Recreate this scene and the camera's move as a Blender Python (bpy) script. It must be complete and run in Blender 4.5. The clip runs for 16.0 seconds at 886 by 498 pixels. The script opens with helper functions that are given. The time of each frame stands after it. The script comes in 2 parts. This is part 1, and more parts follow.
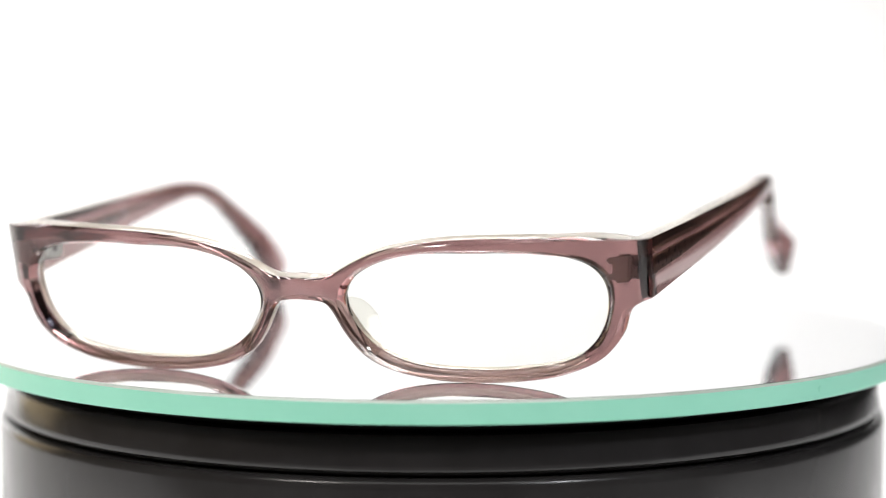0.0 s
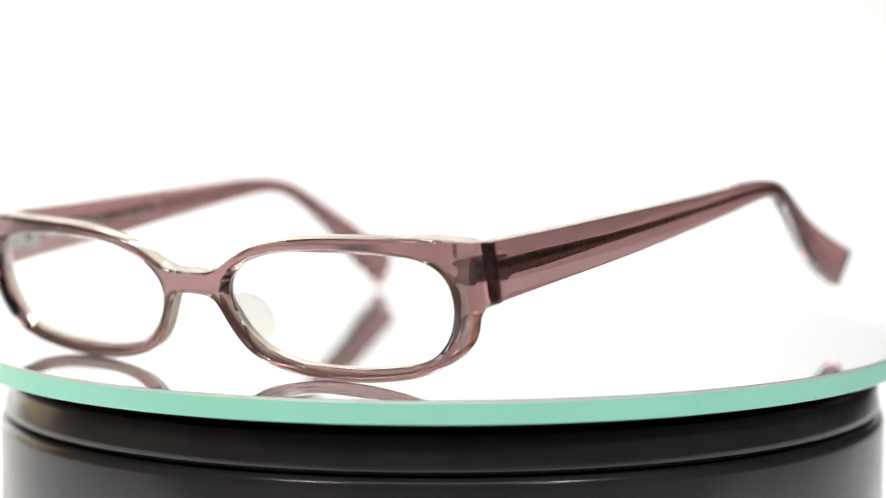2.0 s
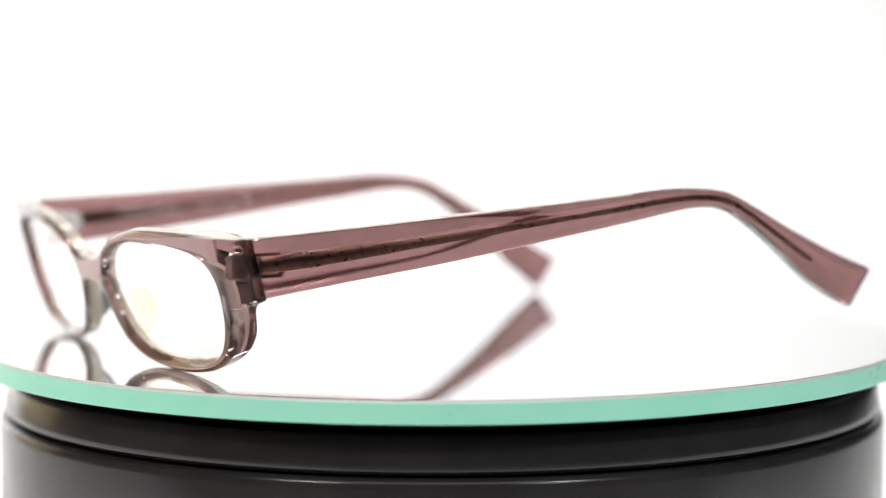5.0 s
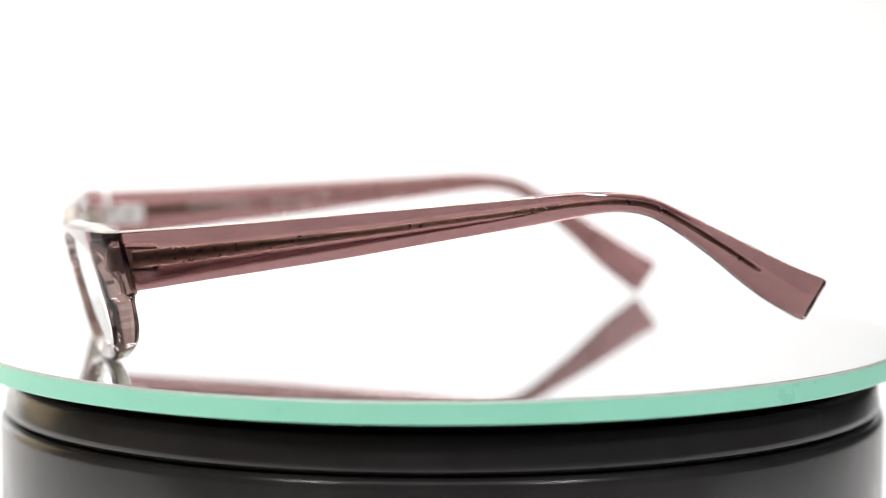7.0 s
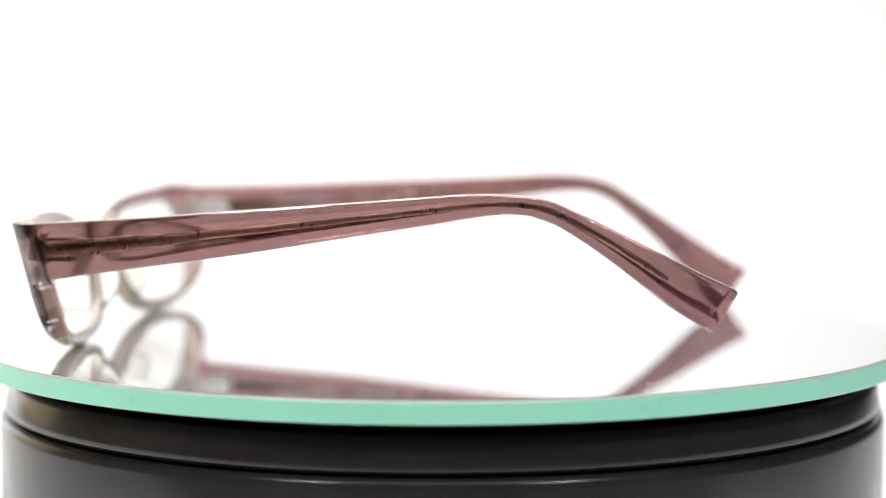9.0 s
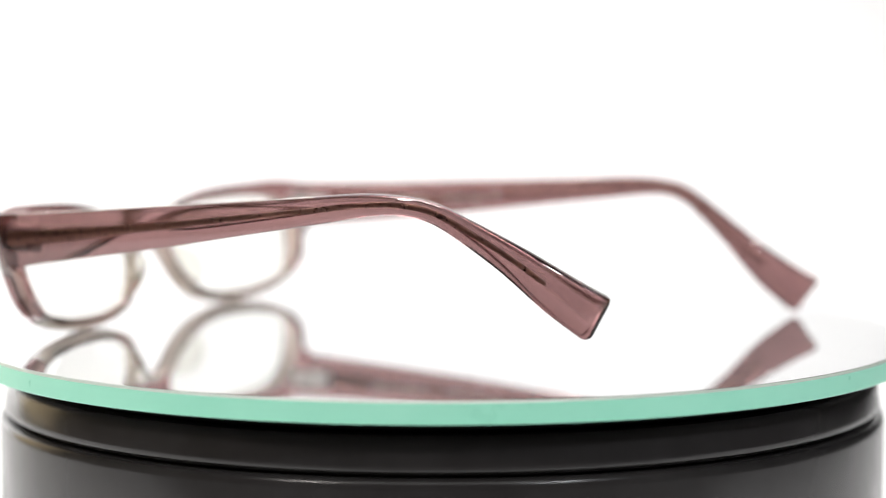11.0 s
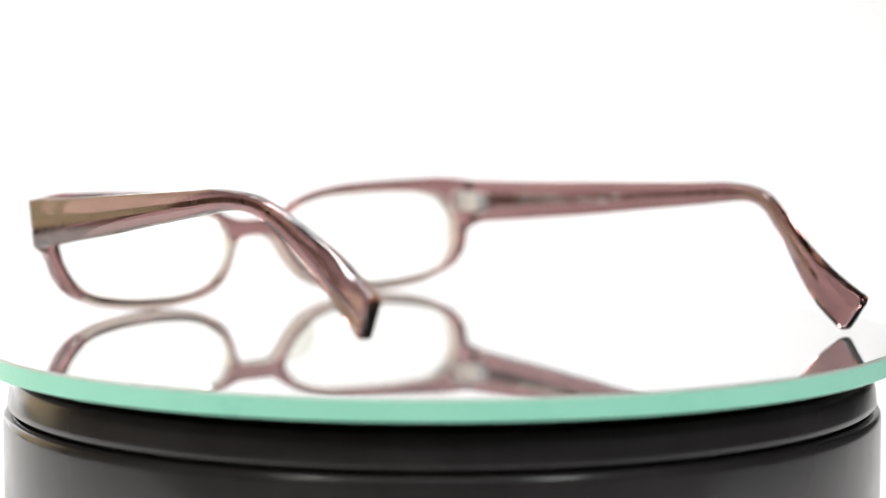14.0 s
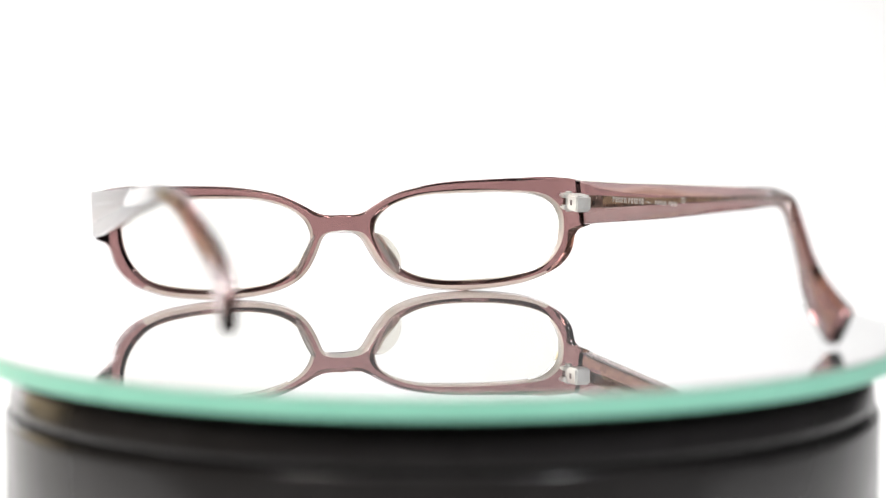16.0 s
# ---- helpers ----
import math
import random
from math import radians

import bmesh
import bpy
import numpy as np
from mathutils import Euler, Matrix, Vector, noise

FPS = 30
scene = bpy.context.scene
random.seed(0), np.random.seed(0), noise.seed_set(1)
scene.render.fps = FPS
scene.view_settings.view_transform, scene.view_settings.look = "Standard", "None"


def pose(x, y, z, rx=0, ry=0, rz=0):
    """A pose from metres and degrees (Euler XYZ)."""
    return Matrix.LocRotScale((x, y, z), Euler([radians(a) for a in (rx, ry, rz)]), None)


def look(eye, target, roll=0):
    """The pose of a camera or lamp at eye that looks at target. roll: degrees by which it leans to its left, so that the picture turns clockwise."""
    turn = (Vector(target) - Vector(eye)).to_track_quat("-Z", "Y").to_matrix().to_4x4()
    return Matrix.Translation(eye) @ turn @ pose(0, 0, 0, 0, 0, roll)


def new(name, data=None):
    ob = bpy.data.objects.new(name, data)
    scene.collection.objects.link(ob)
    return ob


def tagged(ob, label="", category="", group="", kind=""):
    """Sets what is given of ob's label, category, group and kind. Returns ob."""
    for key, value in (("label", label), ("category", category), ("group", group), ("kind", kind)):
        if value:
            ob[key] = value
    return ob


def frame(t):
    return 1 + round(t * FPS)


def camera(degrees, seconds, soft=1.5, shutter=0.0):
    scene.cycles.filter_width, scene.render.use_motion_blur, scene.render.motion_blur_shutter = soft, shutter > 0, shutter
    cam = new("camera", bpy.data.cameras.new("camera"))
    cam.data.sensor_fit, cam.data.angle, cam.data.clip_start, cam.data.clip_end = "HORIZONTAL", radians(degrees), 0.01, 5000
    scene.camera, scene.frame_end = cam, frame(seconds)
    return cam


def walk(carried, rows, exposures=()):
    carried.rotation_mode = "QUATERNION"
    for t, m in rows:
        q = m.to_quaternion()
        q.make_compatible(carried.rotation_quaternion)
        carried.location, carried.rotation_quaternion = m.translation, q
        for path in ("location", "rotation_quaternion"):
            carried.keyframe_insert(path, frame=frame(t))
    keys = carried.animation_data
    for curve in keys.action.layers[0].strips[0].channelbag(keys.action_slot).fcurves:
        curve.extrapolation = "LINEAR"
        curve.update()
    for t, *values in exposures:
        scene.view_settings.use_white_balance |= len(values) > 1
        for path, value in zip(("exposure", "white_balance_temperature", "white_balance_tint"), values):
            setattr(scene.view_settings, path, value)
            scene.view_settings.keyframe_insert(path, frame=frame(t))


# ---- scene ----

# The camera stands still but for a small draw back near the end.
FOV = 21.84
cam = camera(FOV, 16.0, soft=1.0, shutter=0.3)
EYE = Vector((0.0, -0.5361, 0.0658))
AIM = pose(0, 0, 0, 90 - 4.953, 0, 0)


def stand(back):
    turn = Matrix.Rotation(radians(-0.03), 4, "Z") @ AIM @ Matrix.Rotation(radians(-0.10), 4, "Z")
    return Matrix.Translation(EYE + Vector((0, -back, 0))) @ turn


walk(cam, [(0, stand(0)), (12.6, stand(0)), (13.2, stand(0.0005)), (13.8, stand(0.0025)), (14.4, stand(0.0045)), (16, stand(0.0050))])
focus = new("focus_mark")
cam.data.dof.use_dof = True
cam.data.dof.aperture_fstop = 7.6

# ---- world and lights ----
world = bpy.data.worlds.new("studio_air")
world.use_nodes = True
world.node_tree.nodes["Background"].inputs[0].default_value = (0.9, 0.93, 1.0, 1)
world.node_tree.nodes["Background"].inputs[1].default_value = 0.25
scene.world = world
scene.view_settings.exposure = 0.0


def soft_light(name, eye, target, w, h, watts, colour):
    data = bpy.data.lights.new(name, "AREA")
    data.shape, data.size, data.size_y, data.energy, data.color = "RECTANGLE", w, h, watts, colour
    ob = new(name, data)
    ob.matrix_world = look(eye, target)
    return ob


soft_light("led_strip_front", (-0.08, -0.14, 0.60), (-0.05, 0.02, 0), 0.62, 0.035, 3.0, (1.0, 0.985, 0.965))
soft_light("led_strip_middle", (-0.08, 0.20, 0.64), (-0.05, 0.16, 0), 0.70, 0.05, 2.9, (1.0, 0.985, 0.965))
soft_light("back_softbox", (-0.25, 0.42, 0.62), (-0.25, 0.62, 0.0), 0.7, 0.12, 3.1, (1.0, 0.99, 0.99))
soft_light("corner_softbox", (-0.465, 0.535, 0.11), (0.0, 0.0, 0.06), 0.22, 0.34, 0.44, (1.0, 0.99, 0.98))
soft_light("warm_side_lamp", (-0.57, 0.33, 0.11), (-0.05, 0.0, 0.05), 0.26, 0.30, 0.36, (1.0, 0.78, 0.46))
# unseen fill added above and behind the camera to brighten the disc's front edge
soft_light("front_fill_light", (0, -1.0, 1.55), (0, -0.75, 0), 1.2, 0.6, 6.0, (1.0, 0.98, 0.96))
soft_light("lamp_left", (-0.34, -0.50, 0.42), (0, -0.05, 0), 0.07, 0.07, 1.3, (1.0, 0.95, 0.9))
soft_light("lamp_right", (0.30, -0.52, 0.40), (0, -0.05, 0), 0.06, 0.06, 1.3, (0.93, 0.96, 1.0))

# ---- materials ----


def material(name):
    m = bpy.data.materials.new(name)
    m.use_nodes = True
    nt = m.node_tree
    return m, nt, nt.nodes["Principled BSDF"]


def noise_tex(nt, scale, detail=4.0, rough=0.6):
    tc = nt.nodes.new("ShaderNodeTexCoord")
    n = nt.nodes.new("ShaderNodeTexNoise")
    n.inputs["Scale"].default_value, n.inputs["Detail"].default_value, n.inputs["Roughness"].default_value = scale, detail, rough
    nt.links.new(tc.outputs["Object"], n.inputs["Vector"])
    return n


def ramp(nt, source, a, b, lo=0.3, hi=0.7):
    r = nt.nodes.new("ShaderNodeValToRGB")
    r.color_ramp.elements[0].position, r.color_ramp.elements[1].position = lo, hi
    r.color_ramp.elements[0].color, r.color_ramp.elements[1].color = a, b
    nt.links.new(source, r.inputs["Fac"])
    return r


def grey(v):
    return (v, v, v, 1)


def bump(nt, bs, source, strength, distance):
    b = nt.nodes.new("ShaderNodeBump")
    b.inputs["Strength"].default_value, b.inputs["Distance"].default_value = strength, distance
    nt.links.new(source, b.inputs["Height"])
    nt.links.new(b.outputs["Normal"], bs.inputs["Normal"])


def m_acetate(name, a, b, rough=0.02):
    m, nt, bs = material(name)
    n = noise_tex(nt, 45.0, 3.0)
    r = ramp(nt, n.outputs["Fac"], a, b)
    nt.links.new(r.outputs["Color"], bs.inputs["Base Color"])
    bs.inputs["Transmission Weight"].default_value = 1.0
    bs.inputs["IOR"].default_value = 1.49
    fine = noise_tex(nt, 700.0, 2.0)
    rr = ramp(nt, fine.outputs["Fac"], grey(rough * 0.6), grey(rough * 1.6))
    nt.links.new(rr.outputs["Color"], bs.inputs["Roughness"])
    bump(nt, bs, n.outputs["Fac"], 0.03, 0.0003)
    return m


ACETATE = m_acetate("mauve_brown_acetate", (0.248, 0.132, 0.130, 1), (0.290, 0.158, 0.155, 1))
# edge acetate: light passing through and off thin edges is put into its colour
LIT_EDGE = m_acetate("light_tinted_acetate_edge", (0.66, 0.60, 0.51, 1), (0.74, 0.68, 0.59, 1), 0.06)
LIT_EDGE.node_tree.nodes["Principled BSDF"].inputs["Transmission Weight"].default_value = 0.55
CLEAR = m_acetate("clear_nose_pad", (0.91, 0.895, 0.84, 1), (0.95, 0.935, 0.89, 1), 0.03)
CLEAR.node_tree.nodes["Principled BSDF"].inputs["IOR"].default_value = 1.3
CLEAR.node_tree.nodes["Principled BSDF"].inputs["Transmission Weight"].default_value = 0.92


def m_lens():
    m, nt, bs = material("clear_lens")
    n = noise_tex(nt, 60.0)
    r = ramp(nt, n.outputs["Fac"], (0.945, 0.945, 0.918, 1), (0.955, 0.955, 0.930, 1))
    nt.links.new(r.outputs["Color"], bs.inputs["Base Color"])
    bs.inputs["Transmission Weight"].default_value, bs.inputs["IOR"].default_value, bs.inputs["Roughness"].default_value = 1.0, 1.45, 0.0
    return m


LENS = m_lens()


def m_metal(name, a, b, rough, scale):
    m, nt, bs = material(name)
    n = noise_tex(nt, scale)
    r = ramp(nt, n.outputs["Fac"], a, b)
    nt.links.new(r.outputs["Color"], bs.inputs["Base Color"])
    rr = ramp(nt, n.outputs["Fac"], grey(rough * 0.8), grey(rough * 1.3))
    nt.links.new(rr.outputs["Color"], bs.inputs["Roughness"])
    bs.inputs["Metallic"].default_value = 1.0
    return m


CORE = m_metal("bronze_core_wire", (0.41, 0.36, 0.29, 1), (0.56, 0.49, 0.40, 1), 0.30, 500.0)
STEEL = m_metal("nickel_hinge", (0.74, 0.73, 0.70, 1), (0.86, 0.85, 0.82, 1), 0.42, 500.0)
STEEL.node_tree.nodes["Principled BSDF"].inputs["Metallic"].default_value = 0.7


def m_plain(name, a, b, rough, scale, spec=0.5, relief=0.0):
    m, nt, bs = material(name)
    n = noise_tex(nt, scale)
    r = ramp(nt, n.outputs["Fac"], a, b)
    nt.links.new(r.outputs["Color"], bs.inputs["Base Color"])
    rr = ramp(nt, n.outputs["Fac"], grey(rough * 0.75), grey(rough * 1.3))
    nt.links.new(rr.outputs["Color"], bs.inputs["Roughness"])
    bs.inputs["Specular IOR Level"].default_value = spec
    if relief:
        bump(nt, bs, n.outputs["Fac"], 0.4, relief)
    return m


PRINT = m_plain("silver_print", (0.66, 0.64, 0.62, 1), (0.82, 0.80, 0.78, 1), 0.35, 900.0)
PRINT.node_tree.nodes["Principled BSDF"].inputs["Metallic"].default_value = 0.5
INK = m_plain("dark_print", (0.10, 0.07, 0.07, 1), (0.14, 0.10, 0.10, 1), 0.4, 900.0)
TOP = m_plain("white_mirror_glass", (0.80, 0.82, 0.83, 1), (0.83, 0.85, 0.86, 1), 0.012, 30.0, 0.55)
TOP.node_tree.nodes["Principled BSDF"].inputs["Metallic"].default_value = 0.92
EDGE = m_plain("green_glass_edge", (0.38, 0.88, 0.67, 1), (0.42, 0.92, 0.71, 1), 0.35, 60.0, 0.4, 0.00005)
ARRIS = m_plain("ground_glass_arris", (0.36, 0.44, 0.38, 1), (0.44, 0.50, 0.44, 1), 0.4, 200.0)
BLACK = m_plain("black_gloss_plastic", (0.024, 0.022, 0.022, 1), (0.032, 0.030, 0.030, 1), 0.21, 40.0, 0.42)
MATTE = m_plain("black_rubber", (0.008, 0.008, 0.008, 1), (0.012, 0.012, 0.012, 1), 0.6, 300.0, 0.3)
BACKING = m_plain("dark_mirror_backing", (0.010, 0.010, 0.010, 1), (0.016, 0.015, 0.015, 1), 0.5, 120.0, 0.3)
PAPER = m_plain("white_backdrop_paper", (0.84, 0.84, 0.845, 1), (0.87, 0.87, 0.875, 1), 0.8, 12.0, 0.2, 0.0001)
TABLE = m_plain("grey_table_top", (0.15, 0.148, 0.145, 1), (0.20, 0.197, 0.193, 1), 0.6, 5.0, 0.3)
TAN = m_plain("tan_wall_paint", (0.34, 0.26, 0.15, 1), (0.40, 0.31, 0.19, 1), 0.7, 3.0, 0.3)
ROOM = m_plain("grey_room_paint", (0.075, 0.072, 0.07, 1), (0.095, 0.092, 0.09, 1), 0.7, 3.0, 0.3)

# ---- mesh helpers ----


def mesh_of(name, bm, mats, smooth=True, angle=35):
    me = bpy.data.meshes.new(name)
    bmesh.ops.recalc_face_normals(bm, faces=bm.faces)
    for f in bm.faces:
        f.smooth = smooth
    lim = radians(angle)
    for e in bm.edges:
        if len(e.link_faces) == 2 and e.calc_face_angle(0.0) > lim:
            e.smooth = False
    bm.to_mesh(me)
    bm.free()
    for m in mats:
        me.materials.append(m)
    return me


def part(name, bm, mats, parent, label="", smooth=True, angle=35):
    ob = new(name, mesh_of(name, bm, mats if isinstance(mats, (list, tuple)) else [mats], smooth, angle))
    ob.parent = parent
    return tagged(ob, label)


def spline(ctrl, n, closed=True):
    """Points along a centripetal-like Catmull-Rom curve, evenly spread by length."""
    c = [np.array(p, float) for p in ctrl]
    k = len(c)
    out = []
    for i in range(k if closed else k - 1):
        if closed:
            p0, p1, p2, p3 = c[i - 1], c[i], c[(i + 1) % k], c[(i + 2) % k]
        else:
            p0, p1, p2, p3 = c[max(i - 1, 0)], c[i], c[i + 1], c[min(i + 2, k - 1)]
        for t in np.linspace(0, 1, 24, endpoint=False):
            out.append(0.5 * (2 * p1 + (p2 - p0) * t + (2 * p0 - 5 * p1 + 4 * p2 - p3) * t * t + (3 * p1 - p0 - 3 * p2 + p3) * t ** 3))
    out.append(c[0] if closed else c[-1])
    out = np.array(out)
    d = np.concatenate([[0], np.cumsum(np.linalg.norm(np.diff(out, axis=0), axis=1))])
    q = np.linspace(0, d[-1], n + (1 if closed else 0))
    if closed:
        q = q[:-1]
    return np.stack([np.interp(q, d, out[:, j]) for j in range(out.shape[1])], -1)


def lathe(profile, n=192):
    """A body of revolution; profile rows are radius, height, material index of the band that follows."""
    bm = bmesh.new()
    rings = []
    for r, z, _ in profile:
        if r == 0:
            rings.append([bm.verts.new((0, 0, z))])
        else:
            rings.append([bm.verts.new((r * math.cos(2 * math.pi * i / n), r * math.sin(2 * math.pi * i / n), z)) for i in range(n)])
    for (a, b), (_, _, mi) in zip(zip(rings, rings[1:]), profile):
        for i in range(n):
            j = (i + 1) % n
            vs = [a[i % len(a)], a[j % len(a)], b[j % len(b)], b[i % len(b)]]
            uniq = list(dict.fromkeys(vs))
            if len(uniq) > 2:
                f = bm.faces.new(uniq)
                f.material_index = mi
    return bm


def box(bm, lo, hi, bevel=0.0, m=None):
    made = bmesh.ops.create_cube(bm, size=1.0)["verts"]
    for v in made:
        v.co = Vector([lo[i] + (v.co[i] + 0.5) * (hi[i] - lo[i]) for i in range(3)])
    if bevel:
        es = list({e for v in made for e in v.link_edges})
        made = list({v for f in bmesh.ops.bevel(bm, geom=es, offset=bevel, segments=2, affect="EDGES")["faces"] for v in f.verts} | {v for v in made if v.is_valid})
    if m:
        bmesh.ops.transform(bm, matrix=m, verts=made)
    return bm


# ---- setting: backdrop and room ----


def build_setting():
    # paper sweep: table sheet, curved up behind into an upright sheet
    prof = [(y, -0.062) for y in np.linspace(-0.17, 0.50, 12)]
    for i in range(1, 13):
        a = math.radians(90 * i / 12)
        prof.append((0.50 + 0.18 * math.sin(a), -0.062 + 0.18 * (1 - math.cos(a))))
    prof += [(0.68, z) for z in (0.25, 0.40, 0.52, 0.64)]
    under = [(y + (0.0015 if z > -0.06 else 0.0), z - (0.0015 if y < 0.67 else 0.0)) for y, z in prof]
    bm = bmesh.new()
    xs = np.linspace(-0.54, 0.42, 13)
    sheets = [[[bm.verts.new((x, y, z)) for x in xs] for y, z in p] for p in (prof, under)]
    for grid in sheets:
        for a, b in zip(grid, grid[1:]):
            for i in range(len(xs) - 1):
                bm.faces.new((a[i], a[i + 1], b[i + 1], b[i]))
    up, lo = sheets
    for k in (0, -1):
        for i in range(len(xs) - 1):
            bm.faces.new((up[k][i], up[k][i + 1], lo[k][i + 1], lo[k][i]))
        for i in range(len(prof) - 1):
            bm.faces.new((up[i][k], up[i + 1][k], lo[i + 1][k], lo[i][k]))
    tagged(new("backdrop", mesh_of("backdrop", bm, [PAPER])), "seamless white paper backdrop swept up behind the turntable", "backdrop", kind="structure")
    # plain dim room around the table
    for nm, lo, hi in (("floor", (-1.6, -1.8, -0.82), (1.6, 1.2, -0.80)), ("ceiling", (-1.6, -1.8, 1.6), (1.6, 1.2, 1.62)),
                       ("wall_north", (-1.6, 1.2, -0.8), (1.6, 1.24, 1.6)), ("wall_south", (-1.6, -1.84, -0.8), (1.6, -1.8, 1.6)),
                       ("wall_left", (-1.64, -1.8, -0.8), (-1.6, 1.2, 1.6)), ("wall_right", (1.6, -1.8, -0.8), (1.64, 1.2, 1.6))):
        bm = bmesh.new()
        box(bm, lo, hi)
        warm = nm == "wall_left"
        tagged(new(nm, mesh_of(nm, bm, [TAN if warm else ROOM])), "plain tan painted room wall" if warm else "plain dark grey room surface", "room shell", kind="structure")
    bm = bmesh.new()
    box(bm, (-0.75, -0.44, -0.80), (0.75, 0.75, -0.066), 0.004)
    tagged(new("table", mesh_of("table", bm, [TABLE])), "plain grey table under the white paper sheet", "table")


# ---- turntable ----
DISC_R, DISC_T = 0.1077, 0.0048


def build_turntable():
    base = tagged(new("turntable_base"), "glossy black plastic motor turntable base on white paper", "turntable")
    base.location = (0, 0, -0.060)
    lift = 0.060
    part("body", lathe([(0, 0, 0), (0.1020, 0, 0), (0.1024, 0.001, 0), (0.1024, lift - 0.0185, 0), (0.1023, lift - 0.0173, 0), (0.1020, lift - 0.0167, 0), (0.1015, lift - 0.0164, 0),
                        (0.1000, lift - 0.0163, 0), (0.0985, lift - 0.0163, 0), (0, lift - 0.0163, 0)]), BLACK, base)
    part("platter", lathe([(0, lift - 0.0160, 0), (0.0990, lift - 0.0160, 0), (0.1000, lift - 0.0158, 0), (0.1002, lift - 0.0155, 0), (0.1004, lift - 0.0152, 0), (0.1012, lift - 0.0149, 0), (0.1014, lift - 0.0144, 0), (0.1013, lift - 0.0136, 0),
                           (0.1008, lift - 0.0100, 0), (0.1004, lift - 0.0086, 0), (0.0998, lift - 0.0080, 0), (0.0985, lift - 0.0078, 0), (0, lift - 0.0078, 0)]), BLACK, base, "black plastic rotating platter")
    part("pad", lathe([(0, lift - 0.0077, 0), (0.0965, lift - 0.0077, 0), (0.0970, lift - 0.0072, 0), (0.0970, lift - DISC_T - 0.0002, 0), (0, lift - DISC_T - 0.0002, 0)]), MATTE, base, "black rubber pad under the glass")
    disc = tagged(new("glass_disc"), "round white-topped mirror-glossy glass disc with pale green edge", "disc")
    disc.location = (0, 0, -DISC_T)
    part("top_face", lathe([(0, DISC_T - 0.0008, 0), (DISC_R - 0.0005, DISC_T - 0.0008, 0), (DISC_R - 0.0005, DISC_T, 0), (0, DISC_T, 0)], 256), TOP, disc, "white reflective upper face")
    part("edge_band", lathe([(DISC_R - 0.012, 0, 2), (DISC_R - 0.0003, 0, 0), (DISC_R, 0.0003, 0), (DISC_R, DISC_T - 0.0006, 1), (DISC_R - 0.00045, DISC_T - 0.0001, 1),
                             (DISC_R - 0.00045, DISC_T - 0.001, 0), (DISC_R - 0.012, DISC_T - 0.001, 0), (DISC_R - 0.012, 0, 0)], 256), [EDGE, ARRIS, BACKING], disc, "pale green polished glass edge")
    return base, disc


# ---- eyeglasses ----
TILT = 0.27


SEAT = pose(0.00112, -0.07964, 0, 0, 0, 1.90)


def front_y(x, z):
    """Depth of the bowed, tilted front face, in millimetres, in the front's own space."""
    past = 0.35 * math.log1p(math.exp(min(40.0, (x - 64.6) / 0.35)))
    return bow_y(x - past) + 0.98 * past + TILT * (29.6 - z)


def bow_y(x):
    return -9.5 + 5.2 * (x / 62.0) ** 2


def depth_share(x):
    """Thickness of the front at x against the rim's: the back runs smoothly out to the joint with the arm."""
    f = min(1.0, max(0.0, (x - 50.0) / 19.5))
    return (bow_y(x) + THICK + 2.4 * f * f * (3 - 2 * f) - front_y(x, 29.6)) / THICK


def narrow(rows):
    return [(x * 0.87 if x < 9.4 else 8.18 + (x - 9.4) * 0.9945, z) for x, z in rows]


INNER = [(9.4, 17.5), (11.6, 20.7), (16.4, 23.65), (24, 25.75), (33.3, 26.5), (42.3, 26.65), (51, 26.3), (57.4, 25.6), (61.5, 24), (63.6, 21.5), (64, 17.9), (63.4, 13.4), (61.5, 9.2), (58.2, 5.6), (53.2, 3.6), (44.8, 2.05), (36.7, 1.55), (28.6, 1.75), (21.6, 2.95), (16.8, 5.1), (13.2, 8.05), (10.8, 11.55), (9.4, 14.6)]
# outer outline from the middle of the bridge over the brow to the endpiece and back along the bottom
OUT_TOP = [(0, 20.5), (3.5, 20.43), (6.5, 20.78), (9, 21.75), (12.6, 23.8), (18.5, 26.35), (26.8, 28.1), (33.6, 28.84), (44.6, 29.32), (55.4, 29.62), (64, 29.6), (69.8, 29.4)]
OUT_BOT = [(69.4, 17.3), (67.9, 16.1), (66.5, 14.4), (65.8, 11.3), (64.2, 8.2), (60.4, 4.6), (53.6, 1.8), (46.7, 0.5), (38.8, -0.2), (30.8, -0.15), (24, 0.6), (18, 2.1), (13.4, 4.6), (10.2, 8.4), (7.9, 12.3), (6.2, 15), (4, 16), (0, 16.3)]
INNER, OUT_TOP, OUT_BOT = narrow(INNER), narrow(OUT_TOP), narrow(OUT_BOT)
THICK = 4.0


def eased(pts, rounds, closed):
    """The same line with its small kinks relaxed; open ends stay."""
    q = np.array(pts)
    for _ in range(rounds):
        r = 0.25 * np.roll(q, 1, 0) + 0.5 * q + 0.25 * np.roll(q, -1, 0)
        if not closed:
            r[0], r[-1] = q[0], q[-1]
        q = r
    return q


def rim_loop(n, out=0.0):
    """The opening of one rim, moved outward by so many millimetres."""
    ctr = np.array([36.0, 15.3])
    loop = eased(spline(INNER, n), 60 * n // 400, True)
    away = loop - ctr
    return loop + (out - 0.75) * away / np.linalg.norm(away, axis=1)[:, None]


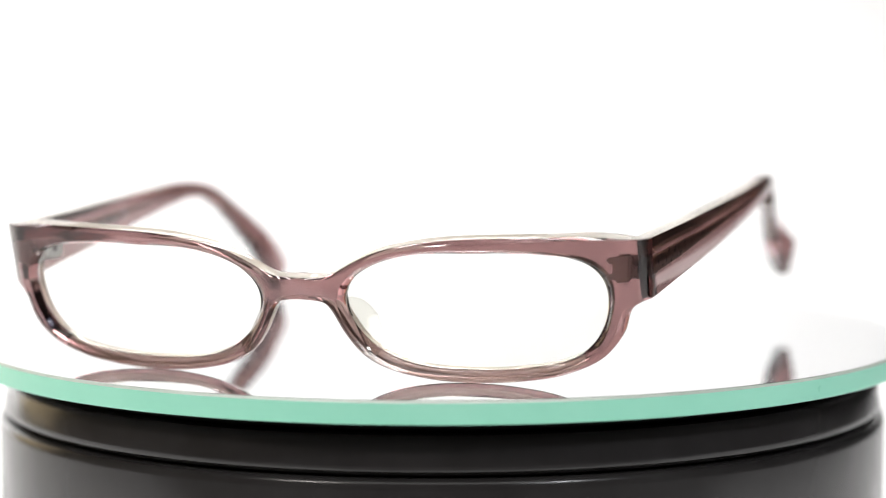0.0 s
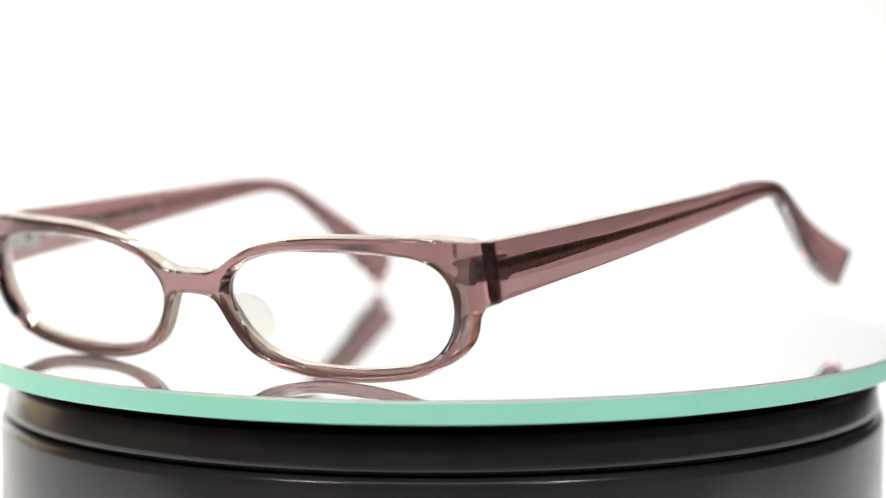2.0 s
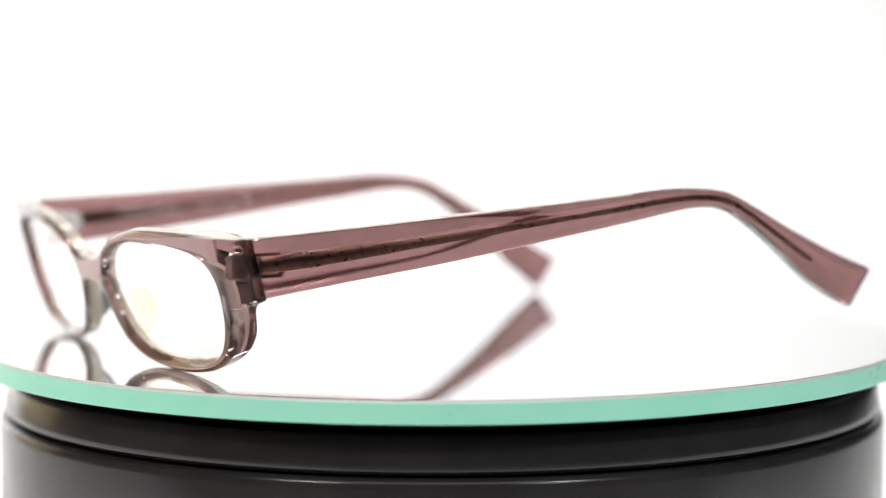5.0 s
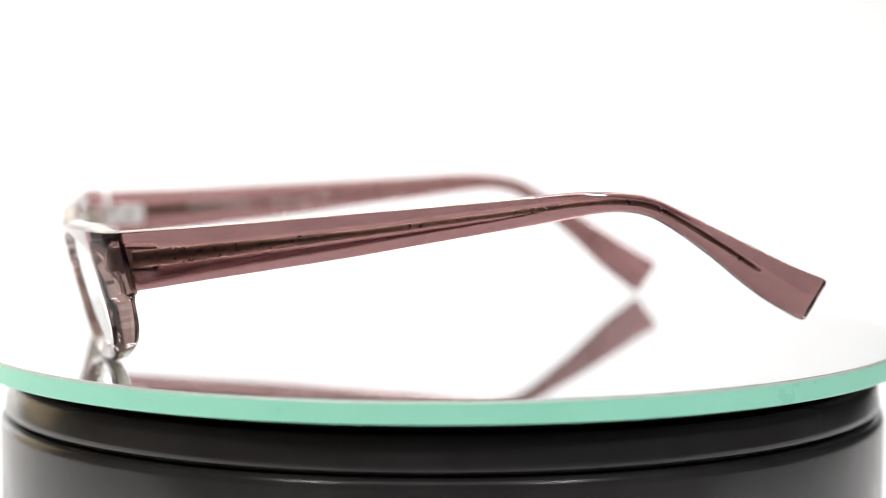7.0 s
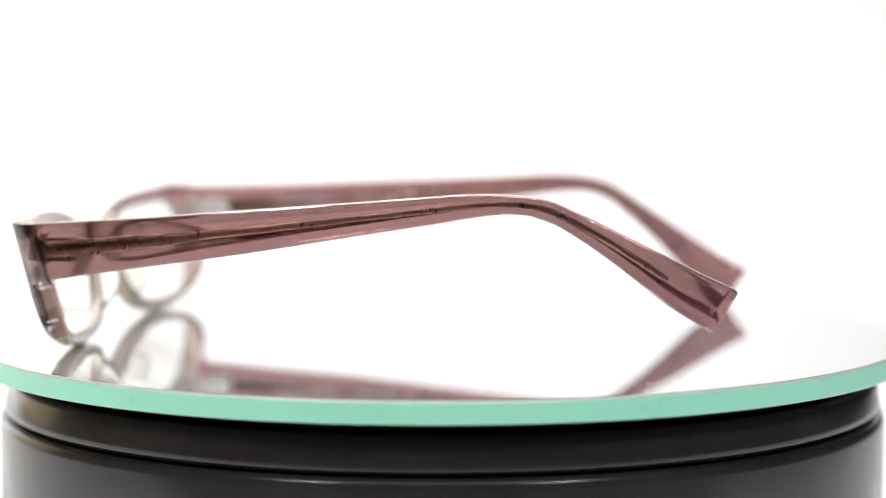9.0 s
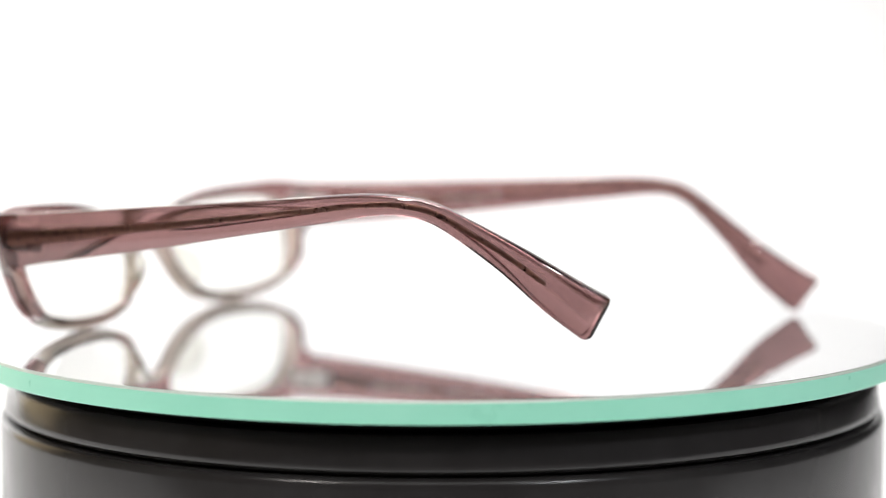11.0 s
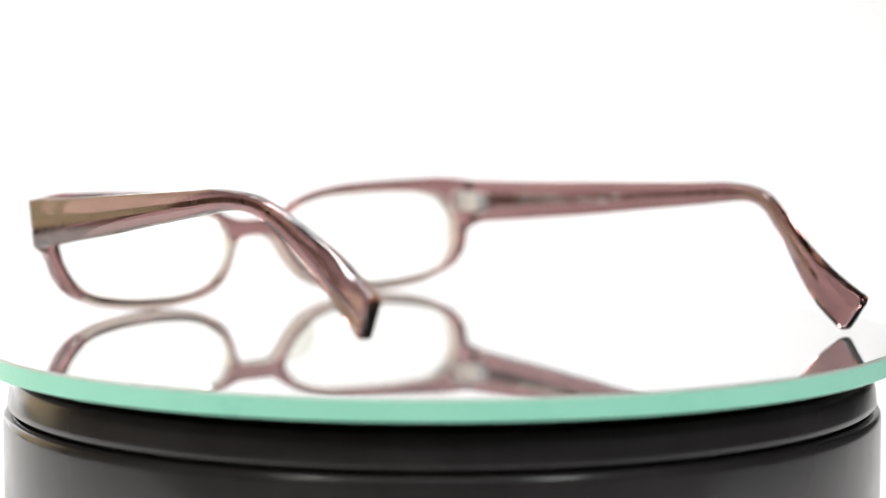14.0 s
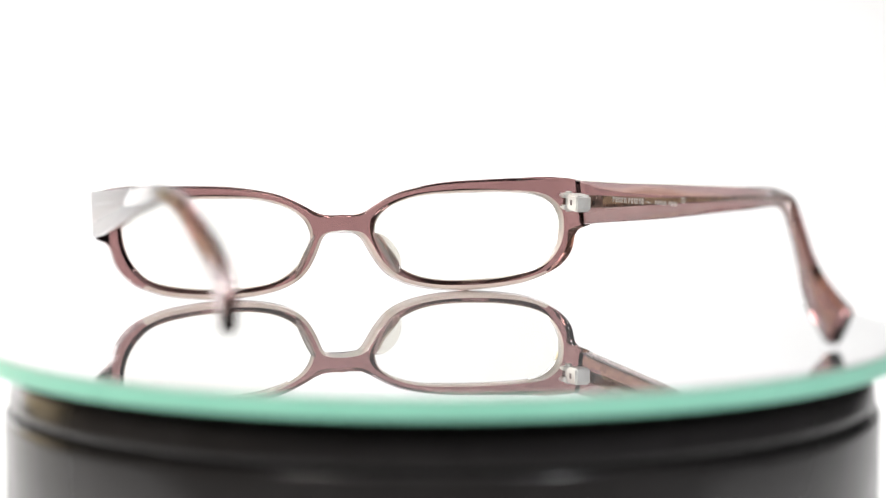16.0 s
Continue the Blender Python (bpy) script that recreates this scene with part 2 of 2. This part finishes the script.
def front_half():
    """One rim with half the bridge, as a bowed body with bevelled edges; lists of section rings."""
    ctr = np.array([36.0, 15.3])
    inner = rim_loop(400)
    ia = np.unwrap(np.arctan2(inner[:, 1] - ctr[1], inner[:, 0] - ctr[0]))
    top = eased(spline(OUT_TOP, 110, False), 8, False)
    end = spline([OUT_TOP[-1], ((OUT_TOP[-1][0] + OUT_BOT[0][0]) / 2, 23.5), OUT_BOT[0]], 16, False)
    bot = eased(spline(OUT_BOT, 140, False), 6, False)
    mid = spline([(0, OUT_BOT[-1][1]), (0, OUT_TOP[0][1])], 8, False)
    outer = np.concatenate([top[:-1], end[:-1], bot[:-1], mid[:-1]])
    order = np.argsort(np.mod(ia, 2 * math.pi))
    sa, sp = np.mod(ia, 2 * math.pi)[order], inner[order]
    sa = np.concatenate([sa - 2 * math.pi, sa, sa + 2 * math.pi])
    sp = np.concatenate([sp, sp, sp])
    oa = np.mod(np.arctan2((outer[:, 1] - ctr[1]) * 1.9, (outer[:, 0] - ctr[0])), 2 * math.pi)
    sa2 = np.arctan2(np.sin(sa) * 1.9, np.cos(sa))
    sa2 = np.unwrap(sa2)
    base = np.round((sa2[len(inner)] - sa[len(inner)]) / (2 * math.pi)) * 2 * math.pi
    sa2 -= base
    match = np.stack([np.interp(oa, sa2, sp[:, j]) for j in range(2)], -1)
    return outer, match


def build_front(parent):
    outer, match = front_half()
    bm = bmesh.new()
    T = THICK
    rings, shades = [], []
    for o, i in zip(outer, match):
        d = o - i
        L = np.linalg.norm(d)
        u = d / L
        at_mid = abs(o[0]) < 1e-6
        run_out = (50.0, 16.0) if o[1] > 24 else (66.0, 1.2)
        corner = min(1.0, max(0.0, (o[0] - run_out[0]) / run_out[1]))
        bo = 0.0 if at_mid else 1.0 - 0.94 * corner
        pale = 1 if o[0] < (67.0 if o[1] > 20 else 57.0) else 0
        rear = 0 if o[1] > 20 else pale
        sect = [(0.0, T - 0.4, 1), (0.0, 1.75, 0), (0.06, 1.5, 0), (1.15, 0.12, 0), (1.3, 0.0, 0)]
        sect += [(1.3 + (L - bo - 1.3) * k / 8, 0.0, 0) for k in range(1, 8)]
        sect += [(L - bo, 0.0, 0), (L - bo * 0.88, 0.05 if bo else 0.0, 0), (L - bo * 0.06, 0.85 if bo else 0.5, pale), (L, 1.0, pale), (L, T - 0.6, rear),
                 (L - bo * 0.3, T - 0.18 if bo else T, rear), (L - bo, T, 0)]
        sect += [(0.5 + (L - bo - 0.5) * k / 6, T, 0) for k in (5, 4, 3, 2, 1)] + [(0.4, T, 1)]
        shades.append([m for _, _, m in sect])
        row = []
        for s, dep, _ in sect:
            p = i + u * s
            dep *= depth_share(p[0])
            if at_mid and s > L - 1e-6:
                p = np.array([0.0, o[1]])
            lean = 0.26 * (1.0 - 0.75 * min(1.0, max(0.0, (p[0] - 58.0) / 10.0)))
            flare = 0.35 * dep * min(1.0, max(0.0, (p[0] - 66.3) / 1.5))
            row.append(bm.verts.new(((p[0] + flare) * 1e-3, (front_y(p[0], p[1]) + dep * 0.965) * 1e-3, (p[1] + dep * lean) * 1e-3)))
        rings.append(row)
    n = len(rings)
    for a in range(n):
        ra, rb = rings[a], rings[(a + 1) % n]
        mid_a, mid_b = abs(outer[a][0]) < 1e-6, abs(outer[(a + 1) % n][0]) < 1e-6
        m = len(ra)
        for k in range(m):
            quad = (ra[k], rb[k], rb[(k + 1) % m], ra[(k + 1) % m])
            if mid_a and mid_b and all(abs(v.co.x) < 1e-7 for v in quad):
                continue
            f = bm.faces.new(quad)
            # light through and off the thin edges is painted as a paler colour
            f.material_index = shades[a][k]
    bmesh.ops.remove_doubles(bm, verts=bm.verts[:], dist=1e-6)
    half = bm.verts[:] + bm.edges[:] + bm.faces[:]
    made = bmesh.ops.duplicate(bm, geom=half)["geom"]
    vs = [g for g in made if isinstance(g, bmesh.types.BMVert)]
    for v in vs:
        v.co.x = -v.co.x
    bmesh.ops.reverse_faces(bm, faces=[g for g in made if isinstance(g, bmesh.types.BMFace)])
    bmesh.ops.remove_doubles(bm, verts=bm.verts[:], dist=2e-5)
    bmesh.ops.dissolve_degenerate(bm, edges=bm.edges[:], dist=1e-6)
    ob = part("front_frame", bm, (ACETATE, LIT_EDGE), parent, "translucent mauve-brown acetate front with bevelled rims", angle=25)
    ob.matrix_local = SEAT
    return ob


def build_lens(parent, side):
    loop = rim_loop(120, 0.3)
    c = loop.mean(0)
    bm = bmesh.new()
    layers = []
    for dep in (1.6, 2.7):
        rows = [[bm.verts.new((side * c[0] * 1e-3, (front_y(*c) + dep - 0.5) * 1e-3, (c[1] + dep * 0.26) * 1e-3))]]
        for s in (0.25, 0.5, 0.75, 1.0):
            row = []
            for p in loop:
                q = c + (p - c) * s
                row.append(bm.verts.new((side * q[0] * 1e-3, (front_y(*q) + dep - 0.5 * (1 - s * s)) * 1e-3, (q[1] + dep * 0.26) * 1e-3)))
            rows.append(row)
        layers.append(rows)
    n = len(loop)
    for rows in layers:
        for i in range(n):
            bm.faces.new((rows[0][0], rows[1][i], rows[1][(i + 1) % n]))
        for a, b in zip(rows[1:], rows[2:]):
            for i in range(n):
                bm.faces.new((a[i], a[(i + 1) % n], b[(i + 1) % n], b[i]))
    a, b = layers[0][-1], layers[1][-1]
    for i in range(n):
        bm.faces.new((a[i], a[(i + 1) % n], b[(i + 1) % n], b[i]))
    ob = part("lens", bm, LENS, parent, "clear thin demonstration lens")
    ob.visible_shadow = False
    ob.matrix_local = SEAT
    return ob


def build_nose_pad(parent, side):
    """A clear lobe moulded on the back of the nasal rim."""
    bm = bmesh.new()
    bmesh.ops.create_uvsphere(bm, u_segments=28, v_segments=18, radius=1.0)
    lean = Matrix.Rotation(radians(-26), 4, "Y")
    for v in bm.verts:
        x, y, z = v.co
        w = 1.0 - 0.25 * z
        p = Vector((x * 0.7 * w, (y * 6.0 if y > 0 else y * 1.6), z * 6.6))
        p.x += 2.5 * max(y, 0)
        p = lean @ p
        p += Vector((11.0, front_y(10.0, 11.0) + 3.4, 10.6))
        v.co = Vector((side * p.x, p.y, p.z)) * 1e-3
    ob = part("nose_pad", bm, CLEAR, parent, "clear moulded acetate nose pad")
    ob.matrix_local = SEAT
    return ob


T_TOP = [(-75.4, 29.7), (-53.4, 31.1), (-30.6, 32.9), (-8.7, 34.6), (8.0, 36.0), (18.0, 36.8), (26.0, 36.7), (33.5, 35.7), (40.3, 32.8), (51.8, 27.1), (63.8, 21.2), (72.2, 17.6)]
T_BOT = [(-72.3, 17.7), (-53.5, 20.5), (-30.7, 23.8), (-7.6, 27.6), (9.0, 30.2), (18.5, 31.8), (26.0, 32.6), (32.0, 31.9), (37.5, 29.4), (46.5, 23.2), (57.6, 14.5), (67.1, 8.9)]
T_BOW = [(-76, 70.5), (-40, 72.2), (-8, 73.3), (22, 73.1), (38, 70.8), (52, 68.2), (62, 68.2), (74, 69.8)]


BOWS = {}


def temple_x(y, bow):
    line = BOWS.setdefault(tuple(bow), None)
    if line is None:
        line = BOWS[tuple(bow)] = spline(bow, 60, False)
    return float(np.interp(y, line[:, 0], line[:, 1]))


def temple_mesh(side, bow):
    bm = bmesh.new()
    top, bot = spline(T_TOP, 721, False), spline(T_BOT, 721, False)
    stations = [0, 2] + list(range(10, 711, 10)) + [714, 718, 720]
    rows = []
    for k in stations:
        f = k / 720
        a, b = top[k], bot[k]
        L = np.linalg.norm(a - b)
        u = (a - b) / L
        th = 3.7 - 0.2 * f
        r = 0.55 + 0.55 * min(1.0, max(0.0, (f - 0.45) / 0.2)) * (1.0 if f < 0.85 else max(0.0, (1.0 - f) / 0.15) * 0.7 + 0.3)
        sh = 0.0
        if k in (0, 718):
            sh = 0.22
        if k == 720:
            sh = 0.7
        row = []
        hs = [(sh, r + sh), (sh, L - r - sh), (0.3 * r + sh, L - 0.3 * r - sh), (r + sh, L - sh), (th - r - sh, L - sh), (th - 0.3 * r - sh, L - 0.3 * r - sh), (th - sh, L - r - sh), (th - sh, r + sh),
              (th - 0.3 * r - sh, 0.3 * r + sh), (th - r - sh, sh), (r + sh, sh), (0.3 * r + sh, 0.3 * r + sh)]
        for inn, h in hs:
            p = b + u * h
            x = temple_x(p[0], bow) - inn
            row.append(bm.verts.new((side * x * 1e-3, p[0] * 1e-3, p[1] * 1e-3)))
        rows.append(row)
    m = len(rows[0])
    for n, (ra, rb) in enumerate(zip(rows, rows[1:])):
        for k in range(m):
            # painted sheen: the narrow top edge is paler than the body to the bend
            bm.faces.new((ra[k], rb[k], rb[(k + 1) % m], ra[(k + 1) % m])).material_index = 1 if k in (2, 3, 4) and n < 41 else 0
    bm.faces.new(rows[0])
    bm.faces.new(rows[-1])
    return bm


def core_mesh(side, bow):
    """The metal core: a broad stamped root that narrows to a long thin blade."""
    bm = bmesh.new()
    mid = [((a[0] + b[0]) / 2, (a[1] * 0.52 + b[1] * 0.48)) for a, b in zip(T_TOP, T_BOT)]
    line = spline(mid, 80, False)
    line = line[1:73]
    rows = []
    for k, p in enumerate(line):
        q = line[min(k + 1, len(line) - 1)] - line[max(k - 1, 0)]
        q = q / np.linalg.norm(q)
        u = np.array([-q[1], q[0]])
        y = p[0]
        h = float(np.interp(y, [-75, -60, -50, -40, -25, -5, 40, 57, 59], [1.7, 1.65, 1.35, 1.0, 0.75, 0.55, 0.55, 0.5, 0.08]))
        w = float(np.interp(y, [-75, -40, 0, 60], [0.55, 0.55, 0.5, 0.4]))
        h += 0.03 * noise.noise(Vector((y * 0.8, side, 0)))
        row = []
        for a in range(10):
            t = 2 * math.pi * a / 10
            cx, cz = math.copysign(abs(math.cos(t)) ** 0.6, math.cos(t)), math.copysign(abs(math.sin(t)) ** 0.6, math.sin(t))
            z = p + u * h * cz
            row.append(bm.verts.new((side * (temple_x(y, bow) - 1.75 + w * cx) * 1e-3, z[0] * 1e-3, z[1] * 1e-3)))
        rows.append(row)
    for ra, rb in zip(rows, rows[1:]):
        for k in range(10):
            bm.faces.new((ra[k], rb[k], rb[(k + 1) % 10], ra[(k + 1) % 10]))
    bm.faces.new(rows[0])
    bm.faces.new(rows[-1])
    return bm


def build_temple(parent, side, drop, bow):
    """An arm in the space of the glasses, swung about its hinge by drop degrees."""
    piv = Vector((side * 0.0675, -0.0735, 0.0235))
    shift, extra = (0.0, 0.0) if side > 0 else (-0.002, 3.6)

    def settle(ob):
        """The looser arm is bent a little further down behind the ear, its root drawn forward to the hinge."""
        for v in ob.data.vertices:
            f = min(1.0, max(0.0, (v.co.y - 0.024) / 0.014))
            a = -radians(extra) * f * f * (3 - 2 * f)
            y, z = v.co.y - 0.024, v.co.z - 0.034
            v.co.y, v.co.z = 0.024 + y * math.cos(a) - z * math.sin(a), 0.034 + y * math.sin(a) + z * math.cos(a)
            if extra and v.co.y < -0.05:
                v.co.y += (v.co.y + 0.05) * 0.037

    arm = part("temple", temple_mesh(side, bow), (ACETATE, LIT_EDGE), parent, "translucent mauve-brown acetate temple arm, bent down at the ear", angle=28)
    settle(arm)
    arm.matrix_local = Matrix.Translation((0, shift, 0)) @ Matrix.Translation(piv) @ Matrix.Rotation(radians(drop), 4, "X") @ Matrix.Translation(-piv)
    wire = part("core_wire", core_mesh(side, bow), CORE, arm, "bronze metal core wire inside the arm", angle=85)
    settle(wire)
    root = Vector((side * 0.0690, -0.0520, 0.0262))
    wire.data.transform(Matrix.Translation(-root))
    wire.location = root
    bm = bmesh.new()
    x0 = 0.0668 if side > 0 else 0.0652
    box(bm, (x0 - 0.0040, -0.0736, 0.0218), (x0 + 0.0004, -0.0666, 0.0264), 0.0005)
    box(bm, (x0 - 0.0032, -0.0750, 0.0232), (x0 - 0.0006, -0.0730, 0.0251), 0.0004)
    if side < 0:
        for v in bm.verts:
            v.co.x = -v.co.x
    home = Vector((side * x0, -0.0705, 0.0242))
    bmesh.ops.translate(bm, verts=bm.verts[:], vec=-home)
    leaf = part("hinge_leaf", bm, STEEL, arm, "nickel hinge leaf")
    leaf.location = home
    bm = bmesh.new()
    box(bm, (x0 - 0.00408, -0.0712, 0.0234), (x0 - 0.00385, -0.0698, 0.0249), 0.00005)
    if side < 0:
        for v in bm.verts:
            v.co.x = -v.co.x
    part("slot", bm, INK, arm, "dark slot in the hinge leaf")
    return arm


def build_hinge(parent, side):
    bm = bmesh.new()
    x0 = 0.0662 if side > 0 else 0.0646
    dy = 0.0 if side > 0 else -0.004
    for z in (0.0218, 0.0250):
        box(bm, (x0 - 0.0042, -0.0760, z), (x0 - 0.0004, -0.0726, z + 0.0013), 0.0004)
    box(bm, (x0 - 0.0030, -0.0764, 0.0216), (x0 + 0.0002, -0.0748, 0.0264), 0.0004)
    for v in bm.verts:
        v.co.x *= side
        v.co.y += dy
    ob = part("hinge", bm, STEEL, parent, "nickel barrel hinge")
    bm = bmesh.new()
    bmesh.ops.create_cone(bm, cap_ends=True, segments=16, radius1=0.0009, radius2=0.0009, depth=0.0056)
    for v in bm.verts:
        v.co = Vector((side * (v.co.x + x0 - 0.0020), v.co.y - 0.0738 + dy, v.co.z + 0.0240))
    part("pin", bm, STEEL, ob, "nickel hinge screw pin")
    return ob


def build_prints(arm, bow):
    """Worn silver lettering on the inner face of the arm, as plain bars, and a small mark."""
    words = ((-0.0554, 5, 0.00150, 0.00140), (-0.0472, 6, 0.00133, 0.00140), (-0.0384, 1, 0.00400, 0.00015), (-0.0338, 6, 0.00095, 0.00095), (-0.0270, 5, 0.00082, 0.00105))
    for y0, count, pitch, tall in words:
        bm = bmesh.new()
        for k in range(count):
            a, w, t = y0 + k * pitch, pitch * 0.76, min(0.00022, tall * 0.22)
            x = -(temple_x(a * 1e3, bow) - 3.7) * 1e-3
            zc = 0.0262 + (a + 0.060) * 0.062
            bars = [(0, w, -0.5, 0.5)] if count == 1 else [(0, t, -0.5, 0.5), (w - t, w, -0.5 if k % 3 else 0.0, 0.5), (0, w, 0.5 - t / tall, 0.5)]
            if count > 1 and k % 2:
                bars.append((0, w, -0.5, -0.5 + t / tall))
            for p, q, lo, hi in bars:
                box(bm, (x - 0.00002, a + p, zc + lo * tall), (x + 0.00005, a + q, zc + hi * tall))
        part("print_bar", bm, PRINT, arm, "worn silver lettering bars", smooth=False)
    cu = bpy.data.curves.new("mark", "FONT")
    cu.body, cu.size, cu.extrude = "CE", 0.0021, 0.00003
    ob = new("mark", cu)
    bpy.context.view_layer.update()
    me = bpy.data.meshes.new_from_object(ob.evaluated_get(bpy.context.evaluated_depsgraph_get()))
    bpy.data.objects.remove(ob)
    me.materials.append(PRINT)
    mk = new("mark", me)
    mk.parent = arm
    x = -(temple_x(-20.5, bow) - 3.7) * 1e-3 + 0.00004
    mk.matrix_local = Matrix.Translation((x, -0.0211, 0.0290)) @ Matrix.Rotation(radians(2), 4, "X") @ Matrix(((0, 0, 1, 0), (1, 0, 0, 0), (0, 1, 0, 0), (0, 0, 0, 1)))
    tagged(mk, "small printed silver mark")


def build_glasses():
    g = tagged(new("eyeglasses"), "translucent mauve-brown acetate eyeglasses standing open on the glass disc", "eyeglasses")
    build_front(g)
    for side in (1, -1):
        build_lens(g, side)
        build_nose_pad(g, side)
    build_hinge(g, 1)
    build_hinge(g, -1)
    bow_b = [(-76, 67.9), (-50, 71.8), (-20, 75.7), (8, 78.2), (26, 78.1), (40, 75.4), (54, 72.2), (64, 72.1), (74, 73.2)]
    build_temple(g, 1, 0.0, T_BOW)
    arm = build_temple(g, -1, -2.4, bow_b)
    build_prints(arm, bow_b)
    return g


def motions():
    """Glass disc and glasses turn together at an even pace; the focus rests on the near side of the disc, then is pulled to its far side."""
    for thing, z in ((glasses, 0.0), (disc, -DISC_T)):
        walk(thing, [(0.5 * k, pose(0, 0, z, 0, 0, -20.196 - 8.850 * 0.5 * k)) for k in range(33)])
    walk(focus, [(t, pose(0, y, 0.02)) for t, y in ((0, -0.083), (4, -0.083), (7.5, -0.074), (11, -0.076), (12.6, -0.080), (13.4, -0.076), (13.8, -0.060), (14.1, -0.020), (14.4, 0.055), (14.7, 0.082), (16, 0.084))])


build_setting()
base, disc = build_turntable()
glasses = build_glasses()
cam.data.dof.focus_object = focus
motions()
